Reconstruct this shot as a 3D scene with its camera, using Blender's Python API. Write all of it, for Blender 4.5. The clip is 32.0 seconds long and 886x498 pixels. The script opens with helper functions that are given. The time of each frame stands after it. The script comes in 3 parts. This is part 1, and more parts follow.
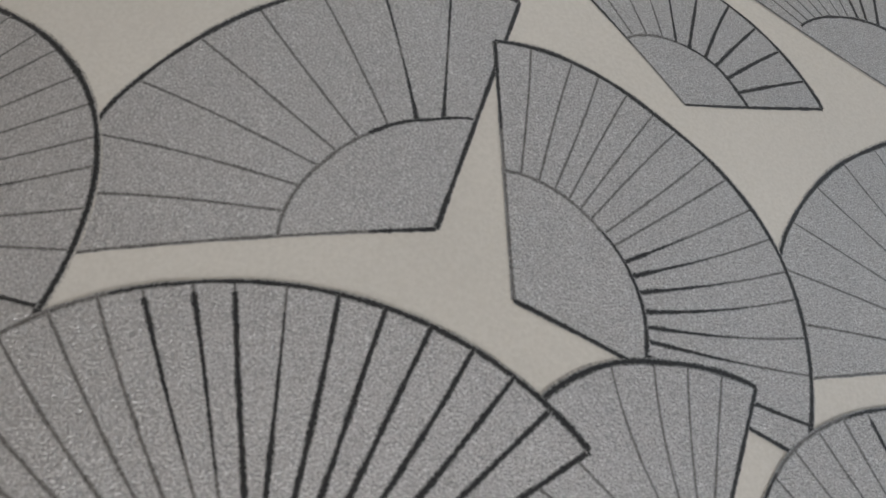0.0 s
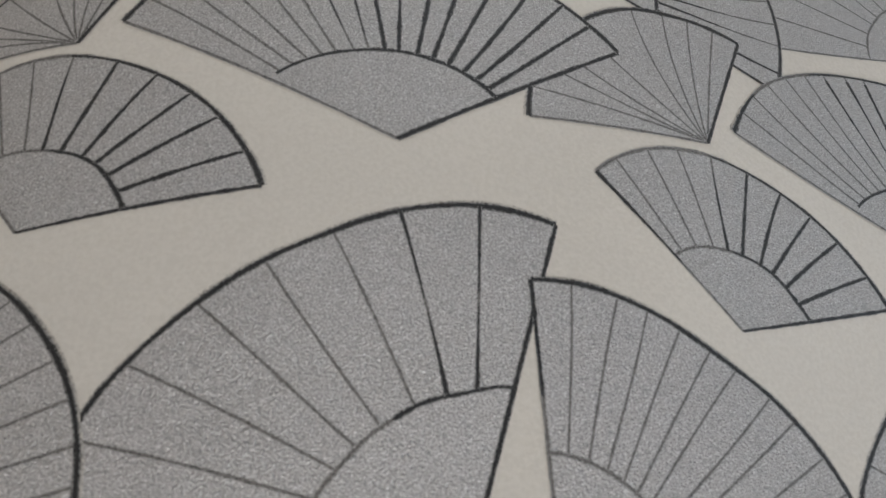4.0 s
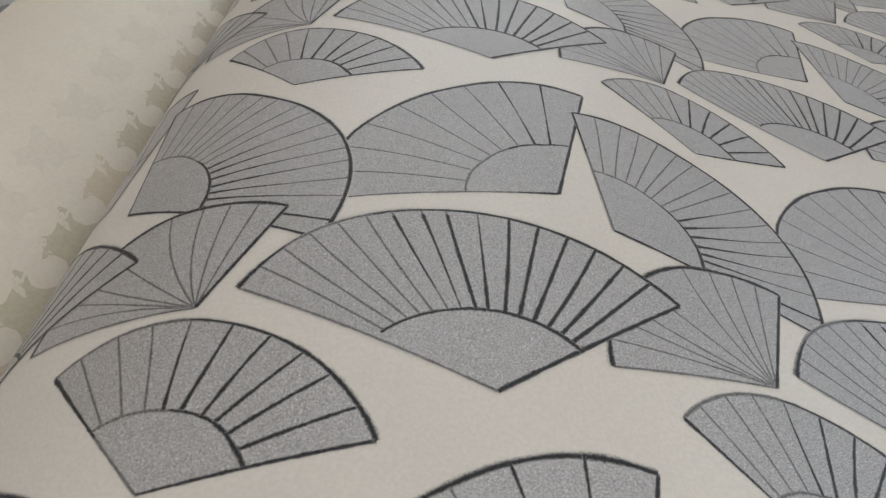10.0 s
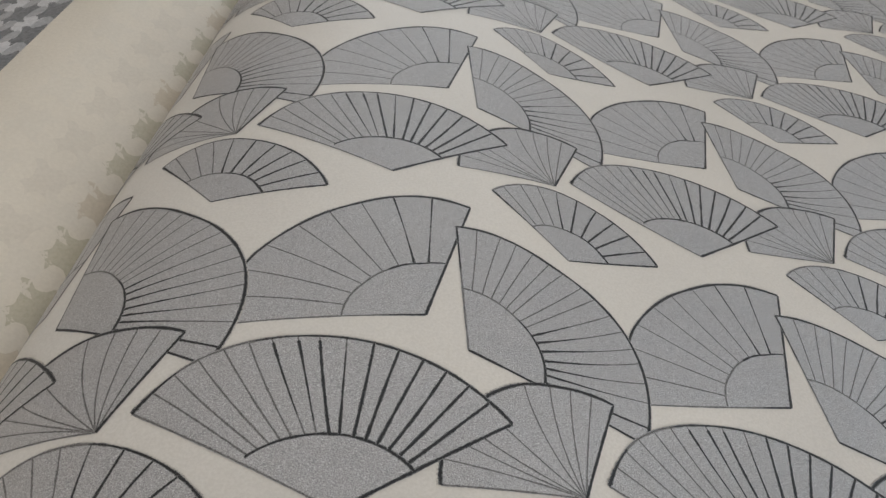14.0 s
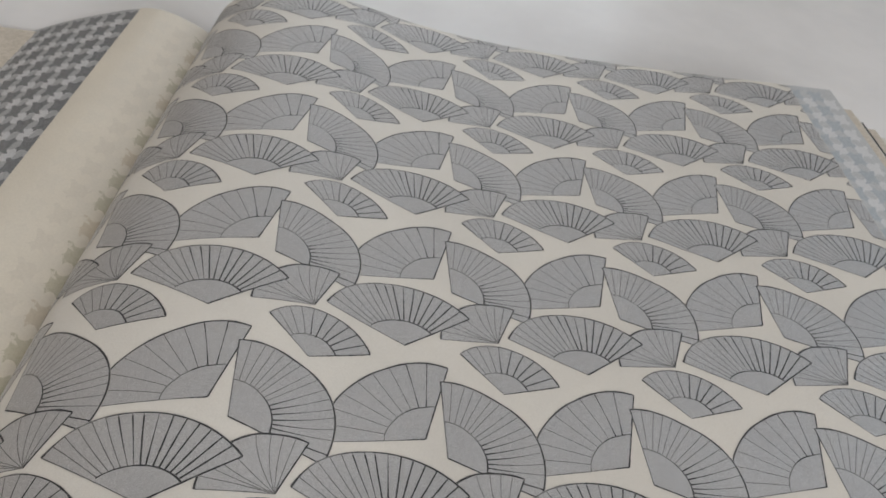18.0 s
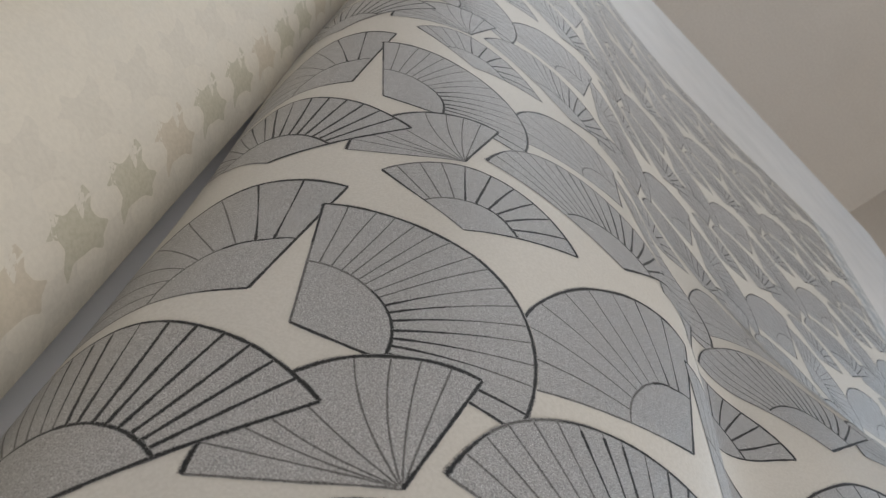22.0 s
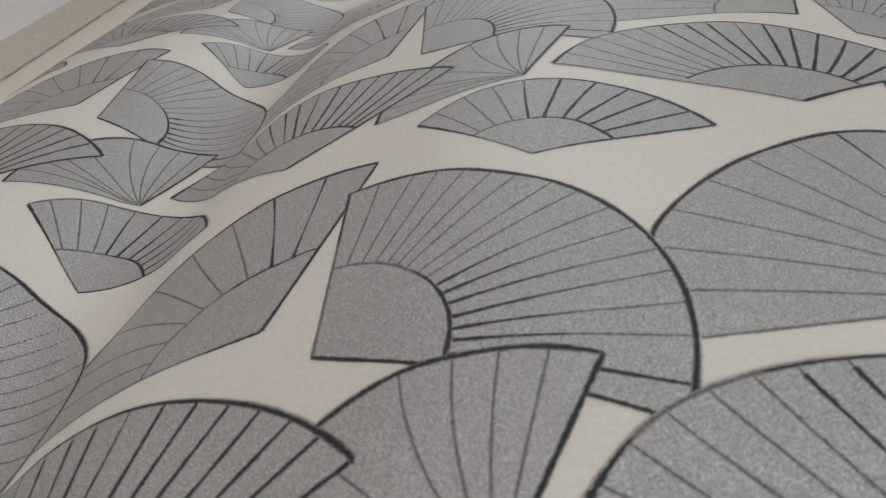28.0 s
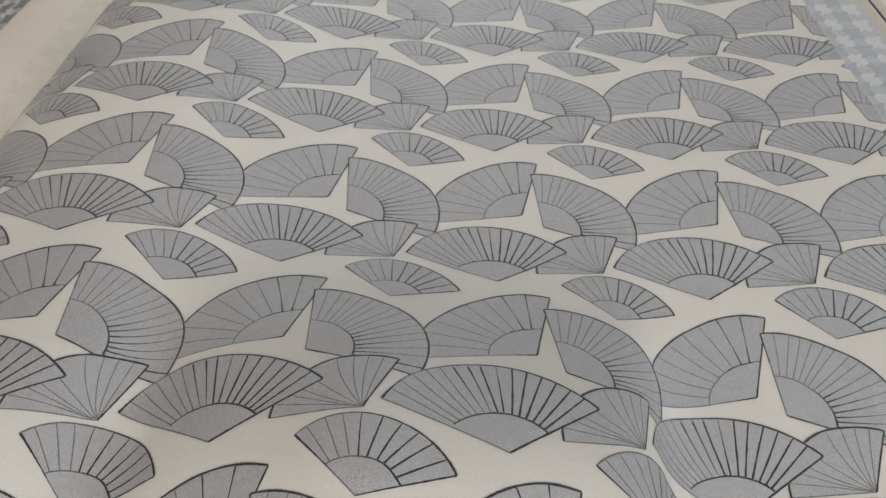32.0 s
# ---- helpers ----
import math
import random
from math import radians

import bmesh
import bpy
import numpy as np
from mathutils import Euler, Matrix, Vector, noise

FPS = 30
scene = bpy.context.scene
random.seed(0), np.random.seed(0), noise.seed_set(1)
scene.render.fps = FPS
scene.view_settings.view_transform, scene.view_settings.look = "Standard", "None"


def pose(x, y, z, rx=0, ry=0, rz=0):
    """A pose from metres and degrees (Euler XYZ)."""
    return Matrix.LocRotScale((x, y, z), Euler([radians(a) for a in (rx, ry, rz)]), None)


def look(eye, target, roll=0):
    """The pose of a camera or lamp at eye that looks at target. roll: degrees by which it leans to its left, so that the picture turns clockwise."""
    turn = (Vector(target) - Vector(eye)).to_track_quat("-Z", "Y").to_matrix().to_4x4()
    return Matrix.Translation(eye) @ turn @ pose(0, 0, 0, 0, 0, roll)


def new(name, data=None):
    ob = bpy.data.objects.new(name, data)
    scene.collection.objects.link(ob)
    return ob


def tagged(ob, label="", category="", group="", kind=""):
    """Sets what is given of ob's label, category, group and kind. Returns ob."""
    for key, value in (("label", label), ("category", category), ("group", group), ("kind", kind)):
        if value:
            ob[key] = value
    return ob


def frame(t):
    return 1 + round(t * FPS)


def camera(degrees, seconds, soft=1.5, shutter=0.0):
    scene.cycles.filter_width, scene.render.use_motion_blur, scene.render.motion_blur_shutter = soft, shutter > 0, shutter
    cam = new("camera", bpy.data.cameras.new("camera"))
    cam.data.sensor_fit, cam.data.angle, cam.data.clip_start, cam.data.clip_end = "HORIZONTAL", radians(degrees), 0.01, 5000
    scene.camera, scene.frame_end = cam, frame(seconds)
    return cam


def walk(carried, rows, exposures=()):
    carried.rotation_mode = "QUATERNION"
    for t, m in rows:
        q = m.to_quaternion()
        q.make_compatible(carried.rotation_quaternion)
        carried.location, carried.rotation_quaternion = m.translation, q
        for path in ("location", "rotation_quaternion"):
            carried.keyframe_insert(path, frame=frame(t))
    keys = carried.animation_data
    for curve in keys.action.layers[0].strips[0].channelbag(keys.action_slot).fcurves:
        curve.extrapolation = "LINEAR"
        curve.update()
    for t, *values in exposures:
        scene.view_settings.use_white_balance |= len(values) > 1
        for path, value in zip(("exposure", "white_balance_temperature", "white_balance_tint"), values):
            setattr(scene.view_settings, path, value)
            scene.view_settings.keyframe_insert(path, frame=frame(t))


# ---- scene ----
import functools

cam = camera(65.4, 32.0, soft=1.3)
# a small fixed lens opening, sharpest at arm's reach over the page
cam.data.dof.use_dof, cam.data.dof.focus_distance, cam.data.dof.aperture_fstop = True, 0.15, 54.0

# seconds, eye in metres, turn in degrees
PATH = [
    (0, -0.0074, 0.2365, 0.0837, 24.80, -8.55, 5.21),
    (0.5, -0.0026, 0.2386, 0.0848, 24.51, -8.04, 5.32),
    (1, 0.0009, 0.2358, 0.0853, 25.15, -7.76, 4.98),
    (1.5, 0.0048, 0.2295, 0.0821, 25.35, -7.72, 4.78),
    (2, -0.0003, 0.2198, 0.0827, 25.68, -7.70, 4.52),
    (2.5, -0.0063, 0.2095, 0.0837, 24.69, -7.82, 4.64),
    (3, -0.0084, 0.1976, 0.0859, 24.31, -7.37, 4.88),
    (3.5, -0.0117, 0.1870, 0.0858, 25.16, -7.70, 4.55),
    (5.5, -0.0143, 0.1352, 0.0855, 33.89, -8.68, 3.70),
    (6, -0.0139, 0.1178, 0.0854, 37.72, -8.41, 3.50),
    (6.5, -0.0168, 0.1005, 0.0861, 41.31, -8.37, 3.29),
    (7, -0.0161, 0.0843, 0.0859, 45.06, -8.32, 3.02),
    (7.5, -0.0192, 0.0628, 0.0876, 46.32, -8.66, 2.72),
    (8, -0.0240, 0.0457, 0.0890, 46.43, -8.50, 2.68),
    (8.5, -0.0263, 0.0311, 0.0899, 46.10, -8.51, 2.57),
    (9, -0.0279, 0.0177, 0.0903, 45.97, -8.58, 2.63),
    (9.5, -0.0272, 0.0056, 0.0896, 46.22, -8.43, 2.71),
    (10, -0.0270, -0.0079, 0.0892, 46.37, -8.35, 2.82),
    (10.5, -0.0263, -0.0190, 0.0889, 46.18, -8.55, 2.72),
    (11, -0.0278, -0.0294, 0.0905, 45.79, -8.57, 2.93),
    (11.5, -0.0315, -0.0454, 0.0911, 45.93, -8.61, 2.97),
    (12, -0.0374, -0.0555, 0.0941, 45.64, -8.60, 3.10),
    (12.5, -0.0395, -0.0643, 0.1009, 45.78, -8.49, 3.66),
    (13, -0.0282, -0.0750, 0.1065, 45.78, -8.29, 4.05),
    (13.5, -0.0170, -0.0851, 0.1148, 45.80, -8.31, 3.82),
    (14, -0.0053, -0.0944, 0.1245, 45.67, -8.28, 3.66),
    (14.5, 0.0068, -0.1041, 0.1382, 45.73, -8.37, 3.43),
    (15, 0.0171, -0.1098, 0.1508, 45.56, -8.39, 3.20),
    (15.5, 0.0271, -0.1192, 0.1677, 45.77, -8.27, 3.03),
    (17.5, 0.0609, -0.1448, 0.2367, 46.16, -8.13, 2.00),
    (18, 0.0644, -0.1498, 0.2521, 45.84, -8.11, 1.92),
    (18.5, 0.0657, -0.1542, 0.2569, 46.10, -8.07, 1.66),
    (19, 0.0765, -0.1473, 0.2285, 46.21, -7.89, 1.55),
    (19.5, 0.0803, -0.1288, 0.2012, 46.02, -8.06, 1.30),
    (20, 0.0784, -0.1193, 0.1999, 45.93, -7.99, 1.17),
    (20.5, 0.0769, -0.1205, 0.1984, 46.45, -8.15, 0.65),
    (21, 0.0439, -0.1113, 0.1619, 48.22, -13.47, 3.66),
    (22, -0.0864, -0.2700, 0.0791, 49.23, -40.95, 9.67),
    (23, -0.0486, -0.3406, 0.0638, 50.74, -24.18, 9.78),
    (24, -0.0312, -0.3356, 0.0703, 49.86, -12.85, 9.66),
    (25, -0.0064, -0.3326, 0.0721, 50.24, -0.48, 8.46),
    (25.5, 0.0067, -0.3313, 0.0698, 52.52, 6.36, 6.83),
    (27.5, 0.1168, -0.3341, 0.0806, 54.29, 2.88, 6.28),
    (28, 0.1305, -0.3313, 0.0832, 53.91, 9.11, 6.88),
    (29, 0.1584, -0.3327, 0.0931, 52.92, 13.74, 6.45),
    (30, 0.1845, -0.3338, 0.0925, 54.87, 21.91, 6.42),
    (31, 0.2103, -0.3385, 0.0846, 55.83, 28.71, 6.37),
    (31.2, 0.2170, -0.3436, 0.0849, 56.89, 31.53, 6.08),
    (32, 0.1476, -0.2305, 0.2097, 43.87, -1.26, 2.98),
]
walk(cam, [(t, pose(*r)) for t, *r in PATH], exposures=[(0.0, -0.26), (3.5, -0.22), (5.5, -0.05), (13.0, -0.03), (14.0, -0.13), (20.5, -0.11), (22.0, -0.22), (25.0, -0.29), (28.0, -0.34), (30.5, -0.34), (31.2, -0.34), (32.0, -0.06)])

# ---- light ----
world = bpy.data.worlds.new("world")
scene.world = world
world.use_nodes = True
sky = world.node_tree.nodes.new("ShaderNodeTexSky")
sky.sky_type, sky.sun_disc = "NISHITA", False
sky.sun_elevation, sky.sun_rotation = radians(35), radians(60)
world.node_tree.links.new(sky.outputs[0], world.node_tree.nodes["Background"].inputs[0])
world.node_tree.nodes["Background"].inputs[1].default_value = 0.07


def opening_light(name, m, w, h, power, colour):
    """An area lamp set in a wall opening of the room, for the sky's light."""
    data = bpy.data.lights.new(name, "AREA")
    data.shape, data.size, data.size_y, data.energy, data.color = "RECTANGLE", w, h, power, colour
    ob = new(name, data)
    ob.matrix_basis = m
    return ob


# south lamp added as main light; no window is known behind the camera
opening_light("added_main_light_south", look((0.45, -2.3, 0.9), (0.1, 0.4, 0.2)), 2.2, 1.2, 79, (0.972, 0.96, 0.96))
# weak fill added to brighten the far rows; its window is made up
opening_light("added_fill_north", look((0.1, 2.92, 1.2), (0.1, 0.2, 0.0)), 1.8, 0.6, 14, (0.87, 0.94, 1.0))
opening_light("window_light_east", look((2.32, 1.1, 0.75), (0.2, 0.3, 0.1)), 1.5, 1.3, 5.5, (0.40, 0.70, 1.0))


# ---- materials ----
def nodes_of(name):
    mat = bpy.data.materials.new(name)
    mat.use_nodes = True
    nt = mat.node_tree
    return mat, nt, nt.nodes["Principled BSDF"]


def noise_at(nt, scale, detail=2.0, rough=0.5):
    pos = nt.nodes.new("ShaderNodeNewGeometry")
    n = nt.nodes.new("ShaderNodeTexNoise")
    n.inputs["Scale"].default_value, n.inputs["Detail"].default_value, n.inputs["Roughness"].default_value = scale, detail, rough
    nt.links.new(pos.outputs["Position"], n.inputs["Vector"])
    return n.outputs["Fac"]


def ramp(nt, fac, stops):
    r = nt.nodes.new("ShaderNodeValToRGB")
    el = r.color_ramp.elements
    while len(el) < len(stops):
        el.new(0.5)
    for e, (p, c) in zip(el, stops):
        e.position, e.color = p, (*c, 1)
    nt.links.new(fac, r.inputs[0])
    return r.outputs[0]


def blend(nt, fac, a, b, mode="MIX"):
    m = nt.nodes.new("ShaderNodeMix")
    m.data_type, m.blend_type = "RGBA", mode
    if isinstance(fac, float):
        m.inputs[0].default_value = fac
    else:
        nt.links.new(fac, m.inputs[0])
    nt.links.new(a, m.inputs[6])
    nt.links.new(b, m.inputs[7])
    return m.outputs[2]


def bump(nt, fac, strength, distance, under=None):
    b = nt.nodes.new("ShaderNodeBump")
    b.inputs["Strength"].default_value, b.inputs["Distance"].default_value = strength, distance
    nt.links.new(fac, b.inputs["Height"])
    if under is not None:
        nt.links.new(under, b.inputs["Normal"])
    return b.outputs[0]


def grained(name, dark, light, rough, metal=0.0, fine=900.0, coarse=25.0, relief=0.2, depth=0.0003, lo=0.36, hi=0.64):
    """Paper, vinyl or ink: fine grain, slow drift of tone and an embossed relief."""
    mat, nt, p = nodes_of(name)
    f = noise_at(nt, fine, 3.0, 0.6)
    c = noise_at(nt, coarse, 3.0)
    col = ramp(nt, f, [(lo, dark), (hi, light)])
    drift = ramp(nt, c, [(0.3, (0.94, 0.94, 0.94)), (0.7, (1.0, 1.0, 1.0))])
    nt.links.new(blend(nt, 1.0, col, drift, "MULTIPLY"), p.inputs["Base Color"])
    r = ramp(nt, f, [(0.3, (rough * 1.15,) * 3), (0.7, (rough * 0.85,) * 3)])
    nt.links.new(r, p.inputs["Roughness"])
    p.inputs["Metallic"].default_value = metal
    nt.links.new(bump(nt, f, relief, depth), p.inputs["Normal"])
    return mat


def pearl_ink(name):
    """Pearl grey ink on leathery emboss: rounded grains with pits between them, and bright flakes."""
    mat, nt, p = nodes_of(name)
    pos = nt.nodes.new("ShaderNodeNewGeometry")
    v = nt.nodes.new("ShaderNodeTexVoronoi")
    v.inputs["Scale"].default_value = 3500
    nt.links.new(pos.outputs["Position"], v.inputs["Vector"])
    n = noise_at(nt, 4600, 3.0, 0.6)
    patch = noise_at(nt, 420, 2.0)
    c = noise_at(nt, 25, 3.0)
    tone = ramp(nt, n, [(0.34, (0.42, 0.42, 0.422)), (0.52, (0.58, 0.578, 0.58)), (0.68, (0.86, 0.86, 0.862))])
    drift = ramp(nt, c, [(0.3, (0.95, 0.95, 0.95)), (0.7, (1.0, 1.0, 1.0))])
    pits = ramp(nt, v.outputs["Distance"], [(0.25, (1.0, 1.0, 1.0)), (0.75, (0.74, 0.74, 0.74))])
    nt.links.new(blend(nt, 1.0, blend(nt, 1.0, tone, drift, "MULTIPLY"), pits, "MULTIPLY"), p.inputs["Base Color"])
    nt.links.new(ramp(nt, patch, [(0.35, (0.46, 0.46, 0.46)), (0.65, (0.34, 0.34, 0.34))]), p.inputs["Roughness"])
    p.inputs["Metallic"].default_value = 0.6
    inv = nt.nodes.new("ShaderNodeMath")
    inv.operation = "SUBTRACT"
    inv.inputs[0].default_value = 1.0
    nt.links.new(v.outputs["Distance"], inv.inputs[1])
    nt.links.new(bump(nt, n, 0.85, 0.0002, bump(nt, inv.outputs[0], 0.8, 0.00019)), p.inputs["Normal"])
    return mat


VINYL = grained("cream_vinyl", (0.60, 0.58, 0.535), (0.65, 0.63, 0.585), 0.46, fine=1700, relief=0.2, depth=0.0002)
HALO = grained("soft_grey_ink_edge", (0.30, 0.29, 0.275), (0.61, 0.59, 0.545), 0.5, metal=0.1, fine=3600, relief=0.4, depth=0.0002, lo=0.40, hi=0.54)
PEARL = pearl_ink("pearl_grey_ink")
LINE = grained("charcoal_line_ink", (0.006, 0.007, 0.009), (0.026, 0.028, 0.031), 0.5, metal=0.1, fine=3600, relief=0.6, depth=0.0002)
FAINT = grained("thin_brown_grey_line_ink", (0.07, 0.068, 0.066), (0.24, 0.235, 0.23), 0.5, metal=0.3, fine=3600, relief=0.6, depth=0.0002)
FRINGE = grained("grainy_edge_of_charcoal_ink", (0.012, 0.013, 0.015), (0.36, 0.36, 0.36), 0.45, metal=0.35, fine=4200, relief=0.6, depth=0.0002, lo=0.44, hi=0.56)
FAINT_FRINGE = grained("grainy_edge_of_thin_ink", (0.13, 0.128, 0.127), (0.46, 0.46, 0.46), 0.42, metal=0.45, fine=4200, relief=0.6, depth=0.0002, lo=0.40, hi=0.58)
CREAM = grained("cream_page_vinyl", (0.615, 0.573, 0.49), (0.65, 0.607, 0.52), 0.5, fine=900, relief=0.08)
PALEST_BEIGE = grained("palest_beige_print", (0.60, 0.562, 0.483), (0.635, 0.595, 0.513), 0.46, fine=900, relief=0.08)
PALE_BEIGE = grained("faint_beige_print", (0.575, 0.536, 0.46), (0.615, 0.575, 0.495), 0.46, fine=900, relief=0.08)
PALE_BLUE = grained("blue_grey_print", (0.34, 0.38, 0.42), (0.41, 0.45, 0.49), 0.45, fine=700, relief=0.3)
PALE_WHITE = grained("pale_grey_white_print", (0.54, 0.555, 0.57), (0.60, 0.615, 0.63), 0.45, fine=700, relief=0.3)
TAN = grained("tan_print", (0.51, 0.455, 0.36), (0.56, 0.50, 0.40), 0.46, fine=900, relief=0.1)
OLIVE = grained("olive_beige_print", (0.445, 0.42, 0.322), (0.50, 0.47, 0.372), 0.46, fine=900, relief=0.1)
SILVER = grained("silver_grey_vinyl", (0.37, 0.383, 0.40), (0.44, 0.453, 0.47), 0.45, metal=0.2, fine=700, relief=0.3)
SLATE = grained("dark_slate_print", (0.155, 0.164, 0.175), (0.225, 0.236, 0.248), 0.45, metal=0.2, fine=700, relief=0.3)
MIST = grained("mist_grey_print", (0.54, 0.552, 0.57), (0.62, 0.632, 0.65), 0.42, metal=0.15, fine=700, relief=0.3)
BLUEGREY = grained("pale_blue_grey_vinyl", (0.42, 0.44, 0.455), (0.49, 0.51, 0.525), 0.48, fine=700, relief=0.3)
BOARD_CREAM = grained("cream_board", (0.48, 0.44, 0.37), (0.58, 0.53, 0.46), 0.7, fine=400, coarse=60)
BOARD_BLACK = grained("black_board", (0.015, 0.015, 0.017), (0.03, 0.03, 0.033), 0.6, fine=400)
BOARD_NAVY = grained("navy_board", (0.02, 0.04, 0.08), (0.03, 0.06, 0.12), 0.6, fine=400)
WHITE = grained("white_lacquer", (0.73, 0.73, 0.735), (0.77, 0.77, 0.775), 0.38, fine=14, coarse=5, relief=0.02, depth=0.0002)
PLASTER = grained("warm_white_plaster", (0.66, 0.62, 0.57), (0.72, 0.68, 0.63), 0.85, fine=120, coarse=3)
OAK = grained("oak_floor", (0.28, 0.19, 0.11), (0.36, 0.25, 0.15), 0.5, fine=90, coarse=4)


# ---- building helpers ----
def mesh_of(bm, name, mats):
    me = bpy.data.meshes.new(name)
    bm.to_mesh(me)
    bm.free()
    for m in mats if isinstance(mats, (list, tuple)) else [mats]:
        me.materials.append(m)
    return me


def part(name, bm, mats, parent=None, label=""):
    ob = new(name, mesh_of(bm, name, mats))
    ob.parent = parent
    return tagged(ob, label)


def box(bm, x0, y0, z0, x1, y1, z1, bevel=0.0):
    vs = bmesh.ops.create_cube(bm, size=1.0, matrix=Matrix.LocRotScale(((x0 + x1) / 2, (y0 + y1) / 2, (z0 + z1) / 2), None, (x1 - x0, y1 - y0, z1 - z0)))["verts"]
    if bevel:
        es = list({e for v in vs for e in v.link_edges})
        bmesh.ops.bevel(bm, geom=es, offset=bevel, segments=2, affect="EDGES")
    return bm


# ---- the sheet's bend ----
CELL = 0.0883                      # one repeat of the print
ROW = 1.0273 * CELL                # from row to row
SKEW = -0.0073                     # the print runs slightly askew to the gutter
SLOPE = [(-1.6, 86), (-1.25, 80), (-1.08, 58), (-0.98, 45), (-0.9, 35.5), (-0.6, 12.7), (-0.3, 2.5), (0, -4), (0.4, -13.2), (1, -6.1), (2, -0.8), (3, 1.6), (4.9, 2.0)]
S = np.linspace(-1.6, 4.9, 1301)
ang = np.radians(np.interp(S, *zip(*SLOPE)))
step = S[1] - S[0]
PX = np.concatenate([[0], np.cumsum((np.cos(ang[1:]) + np.cos(ang[:-1])) / 2 * step)])
PZ = np.concatenate([[0], np.cumsum((np.sin(ang[1:]) + np.sin(ang[:-1])) / 2 * step)])
zero = int(np.argmin(abs(S - 1.0)))
PX, PZ = (PX - PX[zero] + 1.0) * CELL, (PZ - PZ[zero]) * CELL


# towards the reader the sheet is lifted off the book into two soft ridges
LIFTED = [(-1.6, 103.1), (-1.25, 71.0), (-1.08, 44.5), (-0.9, 34.7), (-0.7, 36.6), (-0.5, 19.5), (-0.3, 8.5), (0.0, -1.6), (0.3, -34.5), (0.6, 32.9), (0.9, 11.8), (1.2, 14.3), (1.5, -6.8), (1.75, -6.5), (2.0, -15.6), (2.25, -12.7), (2.5, -66.0), (2.8, 1.4), (3.2, 1.6), (4.9, 2.4)]
lift_ang = np.radians(np.interp(S, *zip(*LIFTED)))
LIFT_X = np.concatenate([[0], np.cumsum((np.cos(lift_ang[1:]) + np.cos(lift_ang[:-1])) / 2 * step)]) * CELL + PX[0] + 0.0071
LIFT_Z = np.concatenate([[0], np.cumsum((np.sin(lift_ang[1:]) + np.sin(lift_ang[:-1])) / 2 * step)]) * CELL + PZ[0] + 0.0033
LIFT_FULL, LIFT_END = -0.15, -0.015


def bend_flat(s, y, h):
    """A place on the leaves below: s repeats from the first star across, y metres along the gutter, h metres off the paper."""
    a = np.interp(s, S, ang)
    return np.stack(np.broadcast_arrays(np.interp(s, S, PX) - h * np.sin(a) + SKEW * y, y, np.interp(s, S, PZ) + h * np.cos(a)), -1)


def bend_right(s, y, h):
    """A place on the printed sheet, which leaves the book towards the near end."""
    u = np.clip((LIFT_END - y) / (LIFT_END - LIFT_FULL), 0, 1)
    w = u * u * (3 - 2 * u)
    a, b = np.interp(s, S, ang), np.interp(s, S, lift_ang)
    a = np.arctan2((1 - w) * np.sin(a) + w * np.sin(b), (1 - w) * np.cos(a) + w * np.cos(b))
    x = (1 - w) * np.interp(s, S, PX) + w * np.interp(s, S, LIFT_X)
    z = (1 - w) * np.interp(s, S, PZ) + w * np.interp(s, S, LIFT_Z)
    return np.stack(np.broadcast_arrays(x - h * np.sin(a) + SKEW * y, y, z + h * np.cos(a)), -1)


# the facing pages: an arch that falls away to the far side
LX = np.array([-0.105, -0.111, -0.119, -0.132, -0.146, -0.161, -0.178, -0.197, -0.220, -0.246, -0.279, -0.305, -0.335, -0.37]) * 0.883
LZ = np.array([-0.047, -0.037, -0.0315, -0.0255, -0.0200, -0.0185, -0.0215, -0.0275, -0.0355, -0.0455, -0.0605, -0.068, -0.071, -0.072]) * 0.883 
LS = np.concatenate([[0], np.cumsum(np.hypot(np.diff(LX), np.diff(LZ)))])
LF = np.linspace(0, LS[-1], 240)
ker = np.ones(17) / 17
LFX = np.convolve(np.pad(np.interp(LF, LS, LX), 8, mode="reflect", reflect_type="odd"), ker, "valid")
LFZ = np.convolve(np.pad(np.interp(LF, LS, LZ), 8, mode="reflect", reflect_type="odd"), ker, "valid")
LA = np.arctan2(np.gradient(LFZ), -np.gradient(LFX))


def bend_left(s, y, h):
    """A place on the facing pages: s metres from the gutter."""
    a = np.interp(s, LF, LA)
    return np.stack(np.broadcast_arrays(np.interp(s, LF, LFX) + h * np.sin(a), y, np.interp(s, LF, LFZ) + h * np.cos(a)), -1)


